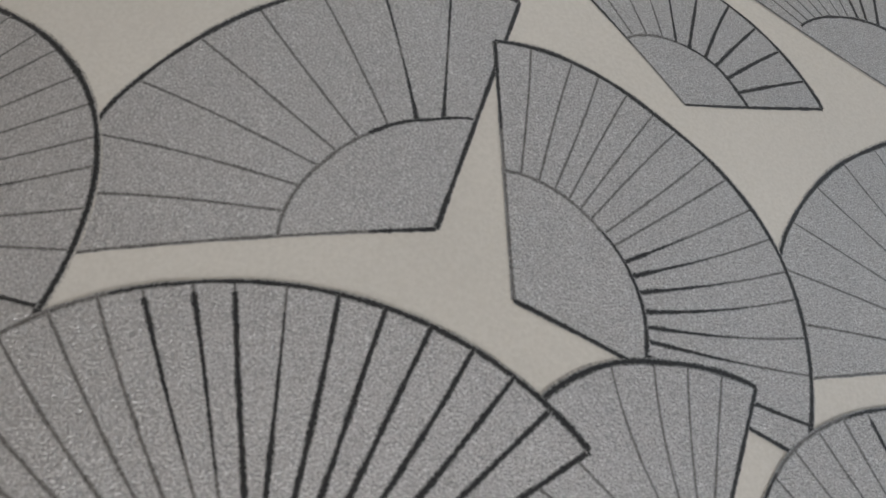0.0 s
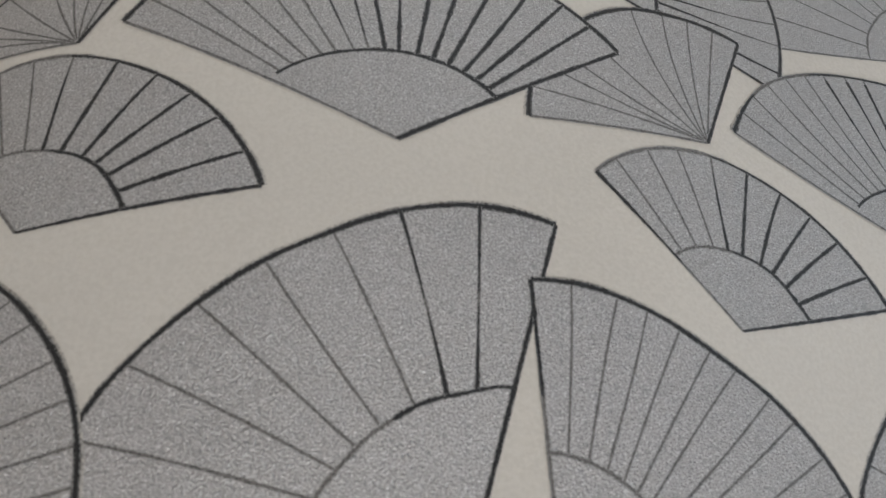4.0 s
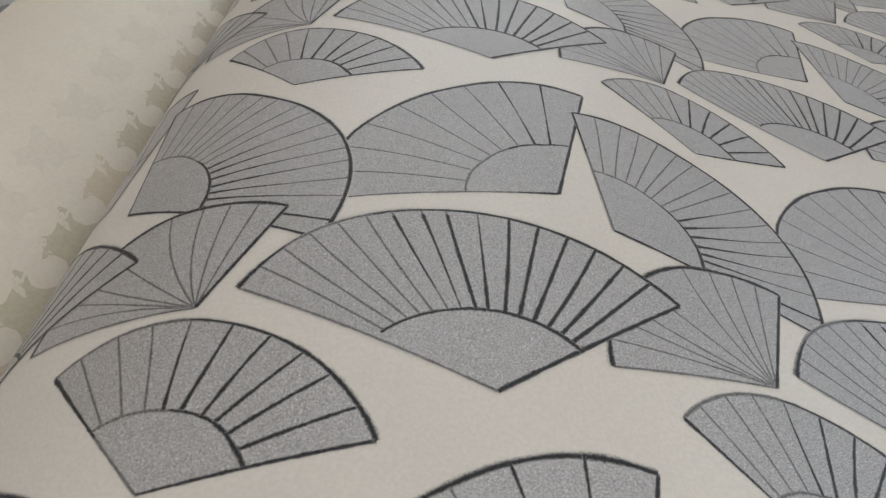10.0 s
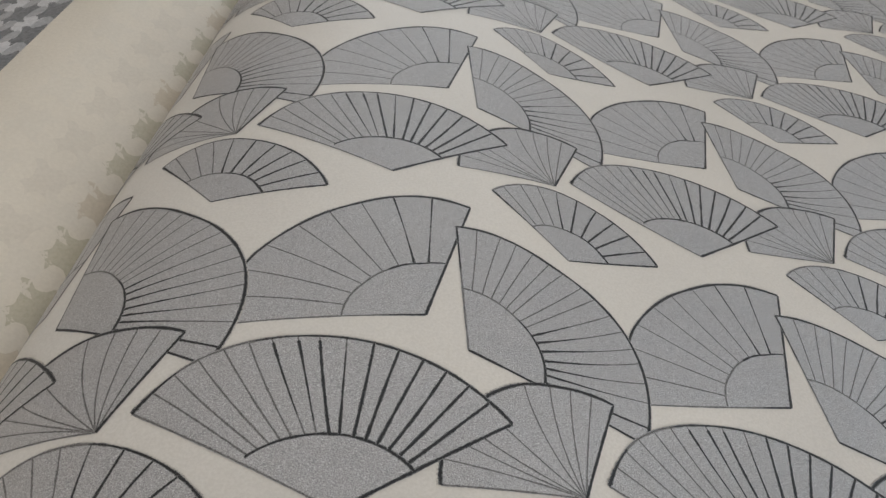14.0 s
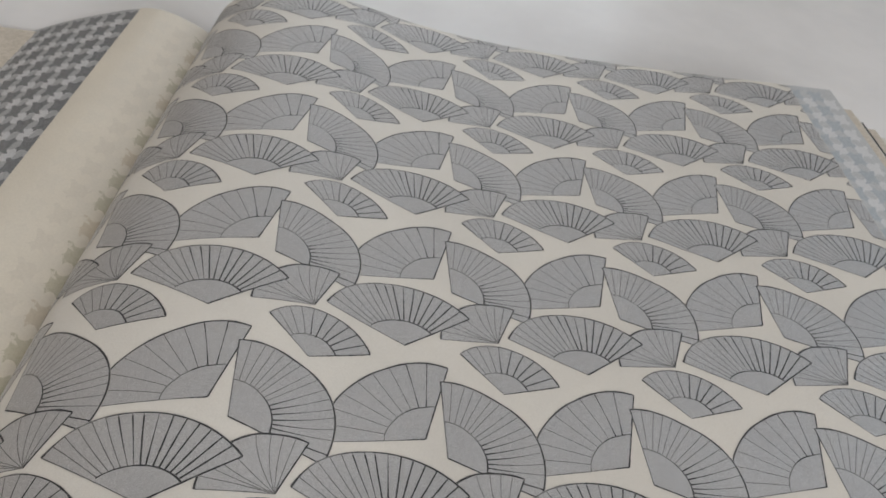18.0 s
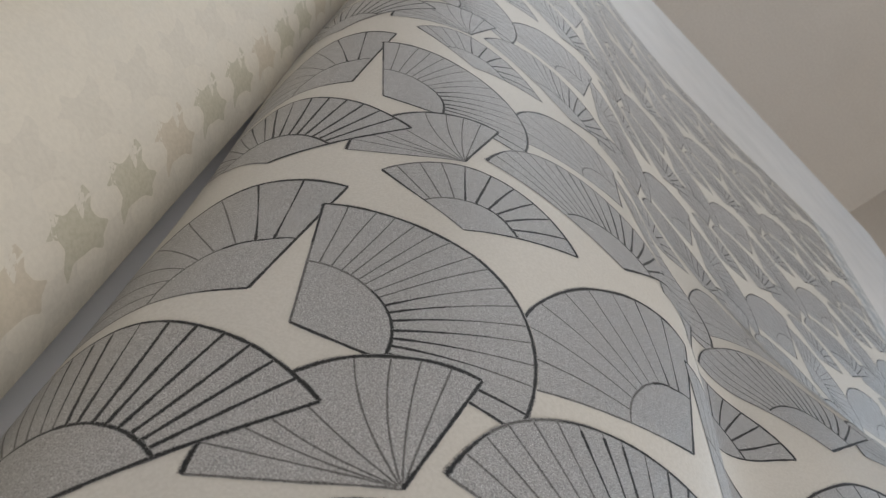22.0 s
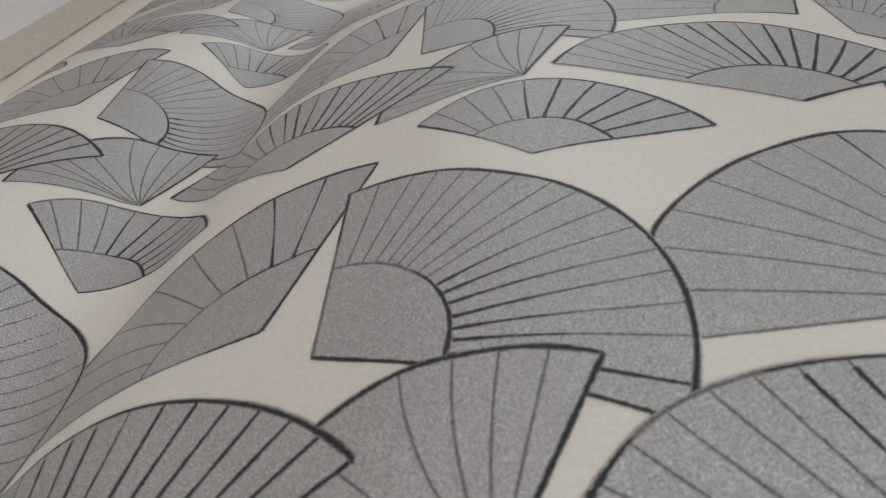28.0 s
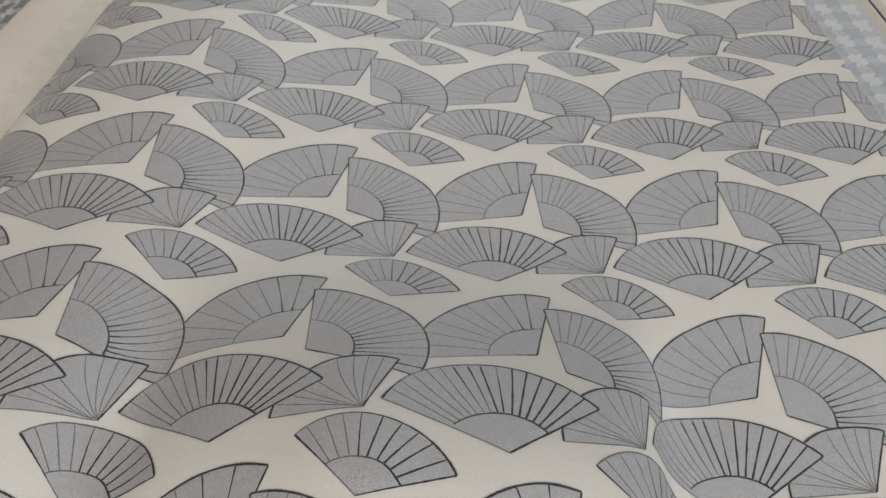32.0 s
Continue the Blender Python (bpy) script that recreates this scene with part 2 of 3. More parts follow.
def bent_sheet(name, bend, s0, s1, ys, ns, h, thick, mat, label, category):
    """A sheet of thickness thick whose face lies h off the bend; ys: where it is cut along the gutter."""
    ny = len(ys)
    ss = np.repeat(np.linspace(s0, s1, ns + 1), ny)
    yy = np.tile(np.asarray(ys), ns + 1)
    n = (ns + 1) * ny
    verts = np.concatenate([bend(ss, yy, h), bend(ss, yy, h - thick)])
    faces = []
    for i in range(ns):
        for j in range(ny - 1):
            a, b = i * ny + j, (i + 1) * ny + j
            faces.append((a, b, b + 1, a + 1))
            faces.append((n + a, n + a + 1, n + b + 1, n + b))
        for j in (0, ny - 1):
            a, b = i * ny + j, (i + 1) * ny + j
            faces.append((a, n + a, n + b, b) if j == 0 else (a, b, n + b, n + a))
    for i in (0, ns):
        for j in range(ny - 1):
            a = i * ny + j
            faces.append((a, a + 1, n + a + 1, n + a) if i == 0 else (a, n + a, n + a + 1, a + 1))
    me = bpy.data.meshes.new(name)
    me.from_pydata(verts.tolist(), [], faces)
    bm = bmesh.new()
    bm.from_mesh(me)
    bpy.data.meshes.remove(me)
    if bend is bend_left:
        bmesh.ops.recalc_face_normals(bm, faces=bm.faces)
    for f in bm.faces:
        f.smooth = True
    for e in bm.edges:
        e.smooth = e.calc_face_angle(0.0) < 0.7
    return tagged(part(name, bm, mat), label, category)


SHEET_Y0, SHEET_Y1 = -0.382, 0.358
NEAR_YS = list(np.linspace(SHEET_Y0, 0.0, 240)) + list(np.linspace(0.012, SHEET_Y1, 30))
EVEN_YS = np.linspace(SHEET_Y0, SHEET_Y1, 28)
SHEET_S0, SHEET_S1 = -1.45, 4.2

# ---- the room ----
FLOOR_Z, TABLE_Z = -0.80, -0.052


def slab(name, x0, y0, z0, x1, y1, z1, mat, label):
    return tagged(part(name, box(bmesh.new(), x0, y0, z0, x1, y1, z1), mat), label, name.split("_")[0], kind="structure")


slab("floor", -2.4, -2.4, FLOOR_Z - 0.1, 2.4, 3.0, FLOOR_Z, OAK, "plain brown wooden floor under the table")
slab("ceiling", -2.4, -2.4, 1.75, 2.4, 3.0, 1.85, PLASTER, "plain warm white plastered ceiling")
slab("wall_west", -2.5, -2.4, FLOOR_Z, -2.4, 3.0, 1.75, PLASTER, "plain warm white plastered wall")


def wall_with_opening(name, along, fixed, a0, a1, w0, w1, sill=0.1):
    bm = bmesh.new()
    for p0, p1, z0, z1 in ((a0, w0, FLOOR_Z, 1.75), (w1, a1, FLOOR_Z, 1.75), (w0, w1, FLOOR_Z, sill), (w0, w1, 1.55, 1.75)):
        if along == "y":
            box(bm, fixed, p0, z0, fixed + 0.1, p1, z1)
        else:
            box(bm, p0, fixed, z0, p1, fixed + 0.1, z1)
    return tagged(part(name, bm, PLASTER), "plain plastered wall with an opening", "wall", kind="structure")


wall_with_opening("wall_east", "y", 2.4, -2.4, 3.0, 0.3, 1.9)
# unseen north and south openings, added only to hold their lamps
wall_with_opening("wall_north", "x", 3.0, -2.4, 2.4, -0.9, 1.1, 0.85)
wall_with_opening("wall_south", "x", -2.5, -2.4, 2.4, -1.2, 1.6)

table = tagged(new("table"), "large white lacquered table with faint scuffs under the open book", "table")
part("tabletop", box(bmesh.new(), -1.1, -0.75, TABLE_Z - 0.03, 1.2, 1.3, TABLE_Z, 0.003), WHITE, table)
for lx, ly in ((-1.03, -0.68), (1.13, -0.68), (-1.03, 1.23), (1.13, 1.23)):
    part("leg", box(bmesh.new(), lx - 0.03, ly - 0.03, FLOOR_Z, lx + 0.03, ly + 0.03, TABLE_Z - 0.03, 0.003), WHITE, table)

# ---- the book below the open pages ----
book = tagged(new("sample_book"), "thick wallpaper sample book lying open on the white table", "book")


def page_block(bend, s0, s1, y0, y1, n, sink):
    """The closed leaves: a solid whose top follows the pages above."""
    bm = bmesh.new()
    rails = []
    for i in range(n + 1):
        s = s0 + (s1 - s0) * i / n
        a, b = Vector(bend(s, y0, -sink)), Vector(bend(s, y1, -sink))
        rails.append([bm.verts.new(v) for v in (a, b, (b.x, b.y, TABLE_Z + 0.003), (a.x, a.y, TABLE_Z + 0.003))])
    for p, q in zip(rails, rails[1:]):
        for k in range(4):
            bm.faces.new((p[k], p[(k + 1) % 4], q[(k + 1) % 4], q[k]))
    bm.faces.new(rails[0])
    bm.faces.new(rails[-1])
    bmesh.ops.recalc_face_normals(bm, faces=bm.faces)
    return bm


part("right_leaves", page_block(bend_flat, -0.45, 4.15, SHEET_Y0 + 0.004, SHEET_Y1 - 0.004, 60, 0.006), BOARD_CREAM, book, "stack of closed cream leaves")
part("left_leaves", page_block(bend_left, 0.012, 0.235, SHEET_Y0 + 0.004, SHEET_Y1 - 0.004, 40, 0.004), BOARD_CREAM, book, "stack of closed cream leaves")
# lower leaves that stick out past the open sheet
for k, (x1, top, mat, lab) in enumerate(((0.4165, -0.0048, BOARD_CREAM, "cream board leaf"), (0.4215, -0.0078, VINYL, "off-white leaf"), (0.4275, -0.0108, BOARD_BLACK, "black board leaf"), (0.4385, -0.0140, BOARD_CREAM, "cream board leaf"),
                                          (0.4480, -0.0185, VINYL, "off-white leaf"), (0.4600, -0.0240, BOARD_CREAM, "cream board leaf"), (0.4760, -0.0300, BOARD_NAVY, "navy blue board leaf"))):
    part("leaf", box(bmesh.new(), 0.367, SHEET_Y0, top - 0.0024, x1, 0.338 - 0.003 * k, top, 0.0004), mat, book, lab)

# ---- the printed sheet ----
sheet = bent_sheet("fan_wallpaper_page", bend_right, SHEET_S0, SHEET_S1, NEAR_YS, 340, 0.0, 0.0004, VINYL,
                   "cream embossed vinyl wallpaper page printed with pearl grey fans", "page")

# apex, then radius at angles (degrees) of rim and of the inner disc, all in repeats; the ribs' angles at the disc and at the rim
FANS = {
    "left_fan": dict(at=(-.002, 0.0), rim=((77, 0.434), (91, 0.432), (107, 0.421), (122, 0.412), (133, 0.418), (145, 0.426), (158, 0.443), (168, 0.462), (193, 0.46)),
                     disc=((77, .188), (97, .167), (129, .162), (155, .169), (177, .188), (193, .2)), ribs=((91.7, 91.8), (104.4, 106.8), (118.9, 119.8), (135.1, 132.8), (147.7, 145.8), (158.7, 159.3), (170.7, 171.4), (182.7, 182.5)), lift=0.0),
    "right_fan": dict(at=(.106, -.079), rim=((96.5, 0.413), (87, 0.418), (73, 0.417), (56, 0.42), (40, 0.448), (25, 0.469), (11, 0.472), (-3, 0.466), (-17.5, 0.458)),
                      disc=((96.5, .19), (73, .183), (50, .177), (27, .182), (6, .188), (-17.5, .193)), ribs=((89, 88.5), (80.7, 79), (73, 72.6), (65.6, 65.3), (59, 58.2), (52.6, 52.1), (44, 44.2), (37.2, 38.3), (28.9, 30.9), (22.1, 24.4), (14.7, 17.7), (6.4, 12.3), (0.2, 5), (-5.7, -2), (-11.8, -11.1)), lift=0.00002),
    "wide_fan": dict(at=(-.139, -.509), rim=((159, 0.463), (150, 0.461), (140, 0.458), (131, 0.445), (120, 0.428), (108, 0.412), (96, 0.404), (83, 0.4), (69, 0.403), (56, 0.412), (46, 0.421), (36.5, 0.435)),
                     disc=((159, .208), (137, .183), (118, .167), (99, .16), (77, .159), (56, .165), (36.5, .175)), ribs=((153.3, 152), (147.2, 145), (140.5, 138), (133.8, 131), (127, 124), (118.4, 117.5), (110.9, 110), (102.3, 103.3), (94.9, 94.8), (84.8, 86), (76, 77.6), (67.3, 69.2), (58.4, 61.2), (50.3, 53), (43, 45.2)), lift=0.00006),
    "plain_fan": dict(at=(.369, -.386), rim=((68.5, 0.276), (84, 0.268), (100, 0.266), (118, 0.279), (139, 0.29), (178, 0.315), (187, 0.318)), disc=None, ribs=((82, 80.5), (100, 92.5), (117, 104), (131, 117.5), (150, 144), (166, 157), (173, 166.5), (175.5, 176.5)), lift=0.00004),
    "small_fan": dict(at=(.39, .319), rim=((137.5, 0.311), (128, 0.311), (115, 0.308), (104, 0.302), (92, 0.297), (78, 0.291), (63, 0.291), (47, 0.297), (34, 0.303), (24, 0.311), (17.5, 0.316)),
                      disc=((137.5, .144), (118, .136), (97, .128), (80, .127), (56, .13), (33, .131), (17.5, .138)), ribs=((131, 129), (119, 117), (105.5, 106), (93.5, 93.5), (81.5, 79.5), (66.5, 66), (56, 53.5), (43.4, 41.8), (30, 28.5)), lift=0.0),
}


@functools.lru_cache(maxsize=None)
def radius(knots, a):
    ks = sorted(knots)
    xs, ys = [k[0] for k in ks], [k[1] for k in ks]
    return sum(np.interp(np.clip(a + d, xs[0], xs[-1]), xs, ys) for d in (-5, -2.5, 0, 2.5, 5)) / 5


def lines_of(kind, f):
    """Ink lines of a fan, part by part: name -> strokes (points in polar form, width at both ends in metres, bold, soft band outside)."""
    a0, a1 = f["rim"][0][0], f["rim"][-1][0]
    rnd = random.Random(kind)

    def rim(a):
        return radius(f["rim"], a)

    def disc(a):
        return radius(f["disc"], a) if f["disc"] else 0.0

    def arc(fn, fr0, fr1, w0, w1, bold):
        return [(a, fn(a)) for a in (a0 + (a1 - a0) * (fr0 + (fr1 - fr0) * i / 40) for i in range(41))], w0 * 1.18, w1 * 1.18, bold, bold and fn is rim

    def side(a, q0, q1, w0, w1, bold):
        return [(a, rim(a) * (q0 + (q1 - q0) * i / 30)) for i in range(31)], w0, w1, bold, False

    if kind == "left_fan":
        parts = {"rim_line": [arc(rim, 0, 1, .00062, .00048, 1)], "right_edge_line": [side(a0, 0, 1, .00064, .00052, 1)],
                 "lower_edge_line": [side(a1, 0.15, 1, .00032, .0003, 0), side(a1, 0, 0.19, .0006, .0004, 1)],
                 "disc_line": [arc(disc, 0.0, 0.45, .0003, .0005, 1), arc(disc, 0.43, 1, .00034, .00032, 0)]}
    elif kind == "right_fan":
        parts = {"rim_line": [arc(rim, 0, 1, .0005, .00062, 1)], "left_edge_line": [side(a0, 0, 0.7, .00036, .00036, 0), side(a0, 0.62, 1, .00036, .00062, 1)],
                 "lower_edge_line": [side(a1, 0, 1, .00058, .00055, 1)], "disc_line": [arc(disc, 0.0, 0.52, .00034, .00034, 0), arc(disc, 0.45, 1, .0003, .0006, 1)]}
    elif kind == "wide_fan":
        parts = {"rim_line": [arc(rim, 0, 0.12, .0007, .0003, 1), arc(rim, 0.1, 0.4, .00036, .0004, 0), arc(rim, 0.3, 1, .0003, .00068, 1)], "left_edge_line": [side(a0, 0, 1, .00034, .00034, 0)],
                 "right_edge_line": [side(a1, 0, 1, .0007, .0006, 1)], "disc_line": [arc(disc, 0.03, 1, .00036, .00064, 1)]}
    elif kind == "plain_fan":
        parts = {"rim_line": [arc(rim, 0, 1, .0006, .0006, 1)], "right_edge_line": [side(a0, 0, 1, .0006, .00055, 1)], "lower_edge_line": [side(a1, 0, 1, .0003, .0003, 0)]}
    else:
        parts = {"rim_line": [arc(rim, 0, 0.42, .00034, .0004, 0), arc(rim, 0.36, 1, .0003, .00064, 1)], "left_edge_line": [side(a0, 0.42, 1, .0003, .00066, 1), side(a0, 0, 0.5, .0003, .0003, 0)],
                 "right_edge_line": [side(a1, 0, 0.5, .00034, .0005, 1), side(a1, 0.48, 1, .0005, .00058, 1)], "disc_line": [arc(disc, 0, 0.5, .00032, .00034, 0), arc(disc, 0.4, 1, .0003, .00062, 1)]}

    for k, (foot, head) in enumerate(f["ribs"], 1):
        curl = rnd.uniform(-0.6, 0.6)

        def ray(q0, q1, w0, w1, bold, foot=foot, head=head, curl=curl):
            pts = []
            for i in range(22):
                q = q0 + (q1 - q0) * i / 21
                b = foot + (head - foot) * q + curl * math.sin(q * 3.1)
                pts.append((b, disc(b) + (rim(b) - disc(b)) * q))
            return pts, w0, w1, bold, False

        if kind == "left_fan":
            strokes = [ray(0, 1, .00030, .00028, 0)]
            if k <= 2:
                strokes += [ray(0, 0.42, .00062, .00018, 1), ray(0.5, 1, .0002, .0005, 1)]
        elif kind == "right_fan":
            strokes = [ray(0, 1, .00028, .00026, 0)]
            if 9 <= k <= 14:
                strokes.append(ray(0, (0.42, 0.5, 0.58, 0.66, 0.56, 0.64)[k - 9], .00064, .00012, 1))
            elif k == 15:
                strokes.append(ray(0, 1, .0005, .0005, 1))
        elif kind == "wide_fan":
            if k <= 5:
                strokes = [ray(0, 1, .00034, .0003, 0)]
            elif k <= 8:
                strokes = [ray(0, 1, .0003, .0003, 0), ray((0.2, 0.12, 0.0)[k - 6], 0.95, .0002 if k < 8 else .0006, .0006, 1)]
            elif k == 9:
                strokes = [ray(0, 1, .0003, .00028, 0), ray(0, 0.86, .00066, .0002, 1)]
            else:
                strokes = [ray(0, 1, .00068, .00056, 1)]
        elif kind == "plain_fan":
            strokes = [ray(0.02, 1, .00028, .00026, 0)]
        elif k <= 3:
            strokes = [ray(0, 1, .0003, .00028, 0)]
        elif k == 4:
            strokes = [ray(0, 1, .0003, .00028, 0), ray(0.0, 0.8, .0005, .0003, 1)]
        else:
            strokes = [ray(0, 1, .00066, .00044, 1)]
        parts["rib", k] = strokes
    return parts


def height(f, col, s):
    """How far a fan's ink stands off the paper: each rises a hair to its right end, over the next one."""
    return 0.00002 + (s - col + 0.6) * 0.00004 + f["lift"] * 1.6


def xy_of(f, col, a, r):
    return (f["at"][0] + col + r * math.cos(radians(a)), (f["at"][1] + r * math.sin(radians(a))) * CELL)


def lay_on(bm, bend, y0=0.0):
    """Lay a flat piece, given as (s, y, h), on a bend; it hangs at y0 along the gutter."""
    flat = np.array([v.co for v in bm.verts]).reshape(-1, 3)
    for v, co in zip(bm.verts, bend(flat[:, 0], flat[:, 1] + y0, flat[:, 2]) - np.array((SKEW * y0 if bend is bend_right else 0.0, y0, 0.0))):
        v.co = co
    bm.normal_update()
    for f in bm.faces:
        f.smooth = True
        if f.normal.z < 0:
            f.normal_flip()
    return bm


def finish(bm, clip, y0):
    """Trim a flat piece, laid out as (s, y, h), to the sheet and lay it on the bend."""
    for no, co in (((1, 0, 0), SHEET_S1 - 0.004), ((-1, 0, 0), -(SHEET_S0 + 0.02))) + clip:
        if any(v.co.dot(Vector(no)) > co for v in bm.verts):
            bmesh.ops.bisect_plane(bm, geom=bm.verts[:] + bm.edges[:] + bm.faces[:], plane_co=Vector(no) * co, plane_no=no, clear_outer=True)
    return lay_on(bm, bend_right, y0)


def fan_panel(f, col, clip, r0, r1, y0):
    """The inked field between two radii, given as functions of the angle."""
    bm = bmesh.new()
    a0, a1 = f["rim"][0][0], f["rim"][-1][0]
    na, nr = (60, 26) if col <= 0 or (y0 <= 0 and col <= 3) else (40, 10) if col == 1 else (24, 4)
    grid = []
    for i in range(na + 1):
        a = a0 + (a1 - a0) * i / na
        near, far = r0(a), r1(a)
        spots = [xy_of(f, col, a, near + (far - near) * max(j / nr, 0.004)) for j in range(nr + 1)]
        grid.append([bm.verts.new((s, y, height(f, col, s))) for s, y in spots])
    for p, q in zip(grid, grid[1:]):
        for j in range(nr):
            bm.faces.new((p[j], p[j + 1], q[j + 1], q[j]))
    return finish(bm, clip, y0)


def fan_line(strokes, f, col, clip, seed, y0):
    """One drawn line as thin strips of ink, uneven in width, with a soft grey band along bold rims."""
    bm = bmesh.new()
    rnd = random.Random(seed)
    for pts, w0, w1, bold, soft_band in strokes:
        flat = [xy_of(f, col, a, r) for a, r in pts]
        n = len(flat) - 1
        prev = last = None
        wave = rnd.uniform(0, 6)
        for i, (s, y) in enumerate(flat):
            p, q = flat[max(i - 1, 0)], flat[min(i + 1, n)]
            dx, dy = (q[0] - p[0]) * CELL, q[1] - p[1]
            ln = math.hypot(dx, dy) or 1.0
            w = (w0 + (w1 - w0) * i / n) * (1 + 0.10 * math.sin(wave + i * 0.7)) * rnd.uniform(0.88, 1.1) * 0.45
            ox, oy = -dy / ln * w, dx / ln * w
            w *= 1.0 if bold else 1.2
            h = height(f, col, s) + (0.00001 if bold else 0.000006)
            edge = (1.2, 1.45) if bold else (1.5, 1.9)
            outer = rnd.uniform(*edge)
            rank = [bm.verts.new((s + g * ox / CELL, y + g * oy, h)) for g in (outer, 0.76, -0.76, -rnd.uniform(*edge))]
            if soft_band:
                out = 1 if (ox * (s - f["at"][0] - col) + oy * (y / CELL - f["at"][1])) > 0 else -1
                low = 0.000006 + 0.15 * height(f, col, s)
                soft = [bm.verts.new((s + g * ox / CELL, y + g * oy, hh)) for g, hh in ((out * rnd.uniform(2.0, 2.3), low), (out * 0.9, height(f, col, s) - 0.000004))]
                if last:
                    bm.faces.new((last[0], last[1], soft[1], soft[0])).material_index = 2
                last = soft
            if prev:
                for k in range(3):
                    bm.faces.new((prev[k], prev[k + 1], rank[k + 1], rank[k])).material_index = (0 if bold else 1) if k == 1 else (3 if bold else 4)
            prev = rank
    return finish(bm, clip, y0)


INKS = (LINE, FAINT, HALO, FRINGE, FAINT_FRINGE)
LABELS = {"left_fan": "pearl grey printed fan with eight ribs and a plain disc", "right_fan": "pearl grey printed fan leaning over, with many fine ribs", "wide_fan": "wide pearl grey printed fan with bold charcoal ribs",
          "plain_fan": "pearl grey printed fan with thin ribs and no disc", "small_fan": "small pearl grey printed fan with bold ribs"}


def lay_fans():
    shared = {}
    drawn = {kind: lines_of(kind, f) for kind, f in FANS.items()}
    for row in range(-5, 5):
        for col in range(-1, 5):
            for kind, f in FANS.items():
                yc = f["at"][1] * CELL + row * ROW
                top, low = yc + 0.47 * CELL, yc - 0.16 * CELL
                sc = f["at"][0] + col
                if top < SHEET_Y0 + 0.002 or low > SHEET_Y1 - 0.004 or sc - 0.47 > SHEET_S1 - 0.02 or sc + 0.47 < SHEET_S0 + 0.05:
                    continue
                clip = ()
                if top > SHEET_Y1:
                    clip = (((0, 1, 0), SHEET_Y1 - 0.0006 - row * ROW),)
                elif low < SHEET_Y0:
                    clip = (((0, -1, 0), -(SHEET_Y0 + 0.0006 - row * ROW)),)
                at = min(row, 1) * ROW
                key = (kind, col, clip, at)
                if key not in shared:
                    def rim(a):
                        return radius(f["rim"], a)

                    def disc(a):
                        return radius(f["disc"], a) if f["disc"] else 0.0

                    made = [(kind, mesh_of(fan_panel(f, col, clip, disc, rim, at), kind, PEARL))]
                    if f["disc"]:
                        made.append(("disc", mesh_of(fan_panel(f, col, clip, lambda a: 0.0, disc, at), "disc", PEARL)))
                    for k, (nm, strokes) in enumerate(drawn[kind].items()):
                        nm = nm if isinstance(nm, str) else nm[0]
                        made.append((nm, mesh_of(fan_line(strokes, f, col, clip, k, at), nm, INKS)))
                    shared[key] = [m for k, m in enumerate(made) if k == 0 or len(m[1].polygons)]
                made = shared[key]
                if len(made) == 1 and not len(made[0][1].polygons):
                    continue
                fan = new(kind, made[0][1])
                fan.location = (SKEW * row * ROW, row * ROW, 0)
                fan.parent = sheet
                tagged(fan, LABELS[kind])
                for nm, me in made[1:]:
                    new(nm, me).parent = fan


# ---- houndstooth pages ----
# outline of one houndstooth figure: a rough square with spurs at its corners, in halves of its size
TOOTH = ((-.55, -.55), (-.95, -.9), (-.5, -.85), (-.1, -.58), (.3, -.62), (.45, -.92), (.62, -.55), (.95, -.42), (.62, -.12), (.68, .3), (.98, .78), (.6, .82), (.3, .58),
         (-.1, .66), (-.35, .95), (-.58, .6), (-.95, .48), (-.64, .15))


def tooth_mesh(name, bend, s, size, tall, h, mat, seed):
    """One houndstooth figure as a thin printed piece, bent with its page."""
    rnd = random.Random(seed)
    bm = bmesh.new()
    rings = []
    hub = bm.verts.new((s, 0, h))
    edge = []
    for (ax, ay), (bx, by) in zip(TOOTH, TOOTH[1:] + TOOTH[:1]):
        for q in (0.15, 0.5, 0.85):
            edge.append((ax + (bx - ax) * q + rnd.uniform(-0.012, 0.012), ay + (by - ay) * q + rnd.uniform(-0.012, 0.012)))
    for q in (0.3, 0.6, 0.85, 1.0):
        rings.append([bm.verts.new((s + q * ex * size / 2, q * ey * tall / 2, h)) for ex, ey in edge])
    for k in range(len(edge)):
        bm.faces.new((hub, rings[0][k - 1], rings[0][k]))
        for inner, outer in zip(rings, rings[1:]):
            bm.faces.new((inner[k - 1], outer[k - 1], outer[k], inner[k]))
    lay_on(bm, bend)
    return mesh_of(bm, name, mat)


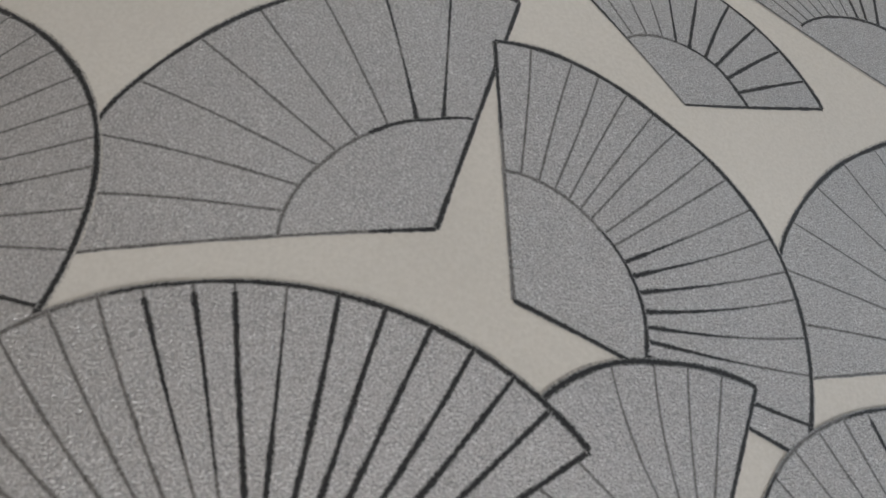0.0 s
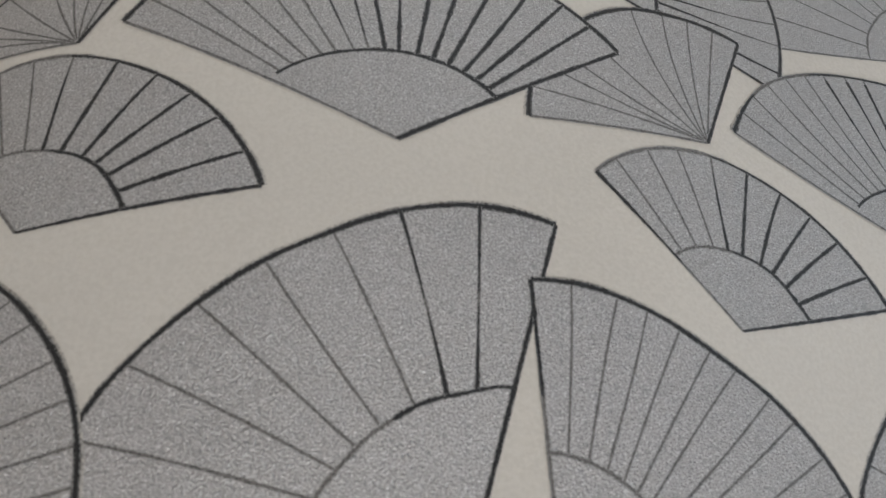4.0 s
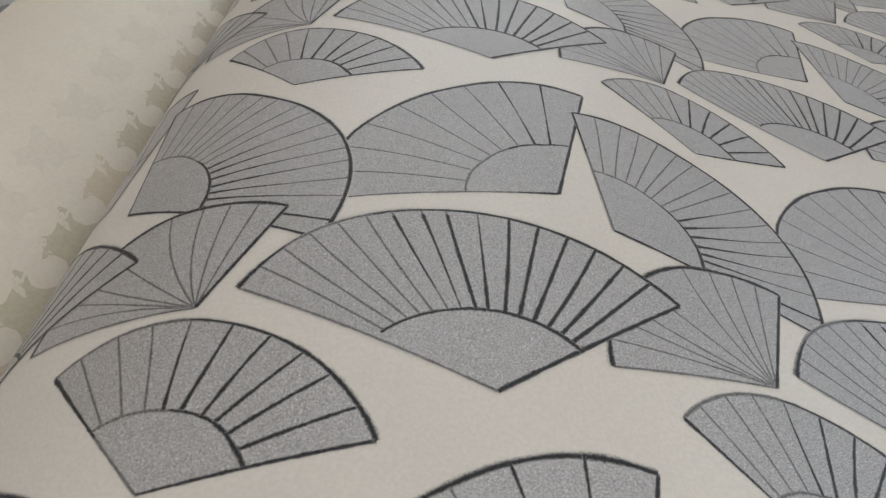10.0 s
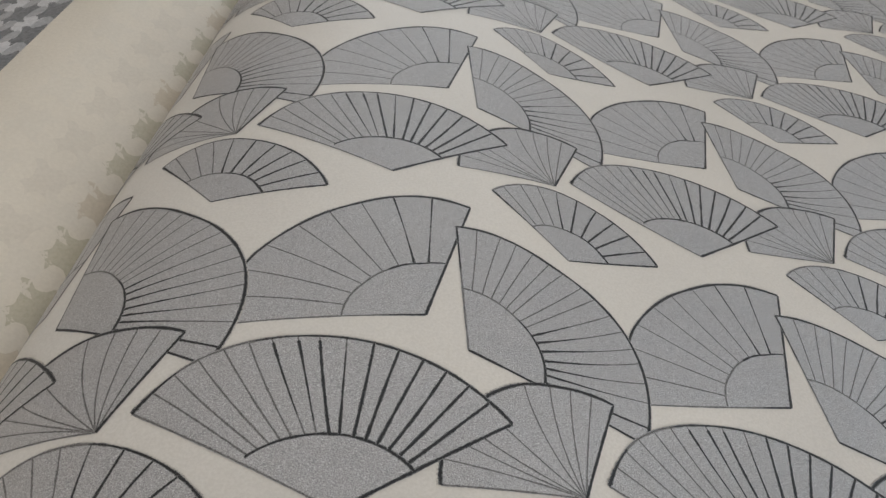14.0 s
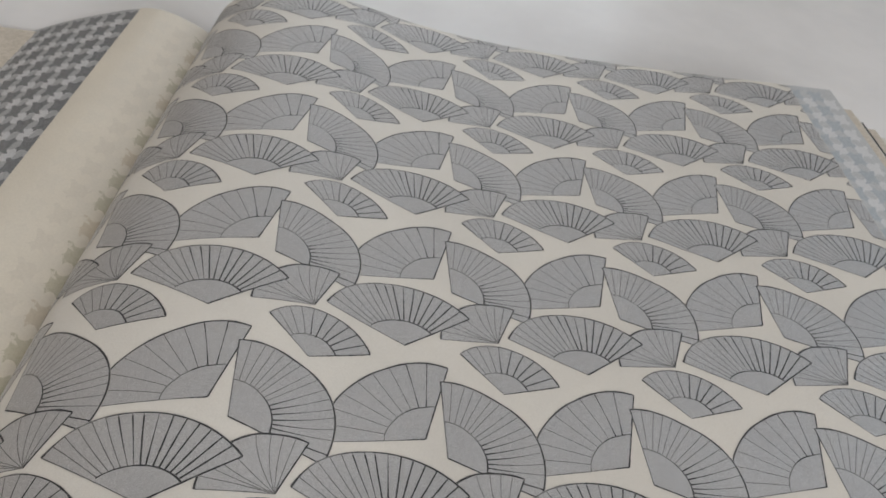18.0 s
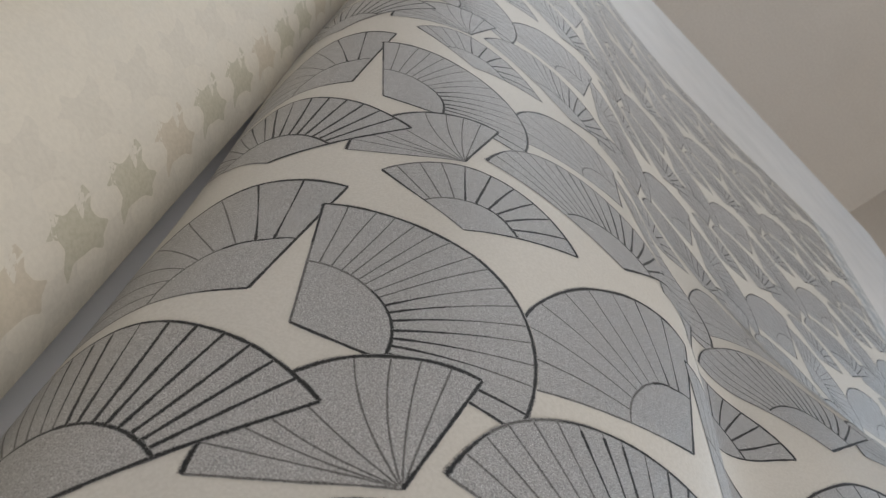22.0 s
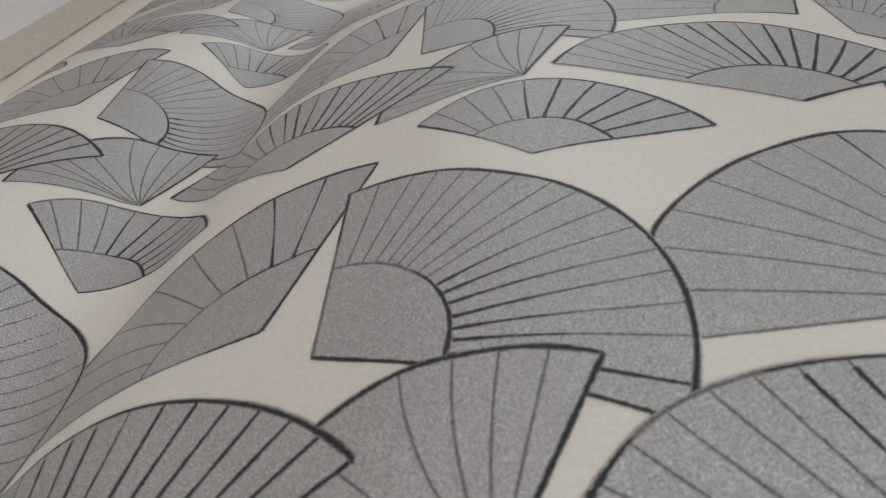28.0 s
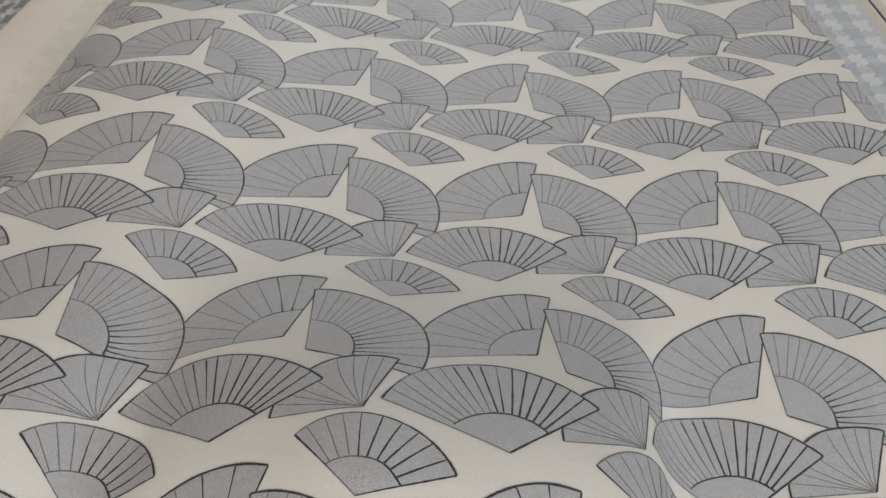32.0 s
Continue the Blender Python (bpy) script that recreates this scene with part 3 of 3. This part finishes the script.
def lay_teeth(page, bend, columns, pitch_y, size, tall, h):
    """columns: (s, materials in turn, y offset)."""
    for k, (s, mats, off) in enumerate(columns):
        made = [tooth_mesh("houndstooth", bend, s, size, tall, h - 0.00003 * (k % 2), mat, k * 7 + j) for j, mat in enumerate(mats)]
        y = SHEET_Y0 + size + off
        n = 0
        while y < SHEET_Y1 - tall * 0.45:
            ob = new("houndstooth", made[n % len(made)])
            n += 1
            ob.location = (0, y, 0)
            ob.parent = page
            y += pitch_y


cream_page = bent_sheet("cream_houndstooth_page", bend_left, 0.0, 0.067, EVEN_YS, 60, 0.0004, 0.0004, CREAM, "cream facing page with faint beige houndstooth print beside the gutter", "page")
grey_page = bent_sheet("grey_houndstooth_page", bend_left, 0.063, 0.205, EVEN_YS, 60, -0.0003, 0.0004, SILVER, "silver grey facing page with dark slate houndstooth figures", "page")
far_page = bent_sheet("far_cream_page", bend_left, 0.198, 0.245, EVEN_YS, 20, -0.0012, 0.0004, CREAM, "plain cream page under the grey houndstooth page", "page")
under_page = bent_sheet("blue_grey_houndstooth_page", bend_flat, 3.6, 4.62, EVEN_YS + 0.002, 40, -0.0012, 0.0004, BLUEGREY, "blue-grey houndstooth page sticking out from under the fan page", "page")
lay_teeth(cream_page, bend_left, [(0.0142, (OLIVE, OLIVE, TAN), 0.0105), (0.0065, (PALE_BEIGE,), 0.0), (0.0222, (PALEST_BEIGE,), 0.0), (0.0298, (PALE_BEIGE,), 0.0105), (0.0450, (PALEST_BEIGE,), 0.0105)], 0.021, 0.0142, 0.0188, 0.00046)
lay_teeth(grey_page, bend_left, [(0.0715 + 0.0076 * k, (SLATE,) if k % 2 == 0 else (MIST,), 0.0105 * (k % 2)) for k in range(17)], 0.021, 0.0142, 0.0195, -0.00020)
lay_teeth(under_page, lambda s, y, h: bend_flat(s / CELL, y, h), [(0.3710 + 0.0085 * k, (PALE_BLUE,) if k % 2 == 0 else (PALE_WHITE,), 0.0105 * (k % 2)) for k in range(4)], 0.021, 0.0142, 0.0195, -0.00108)
lay_fans()
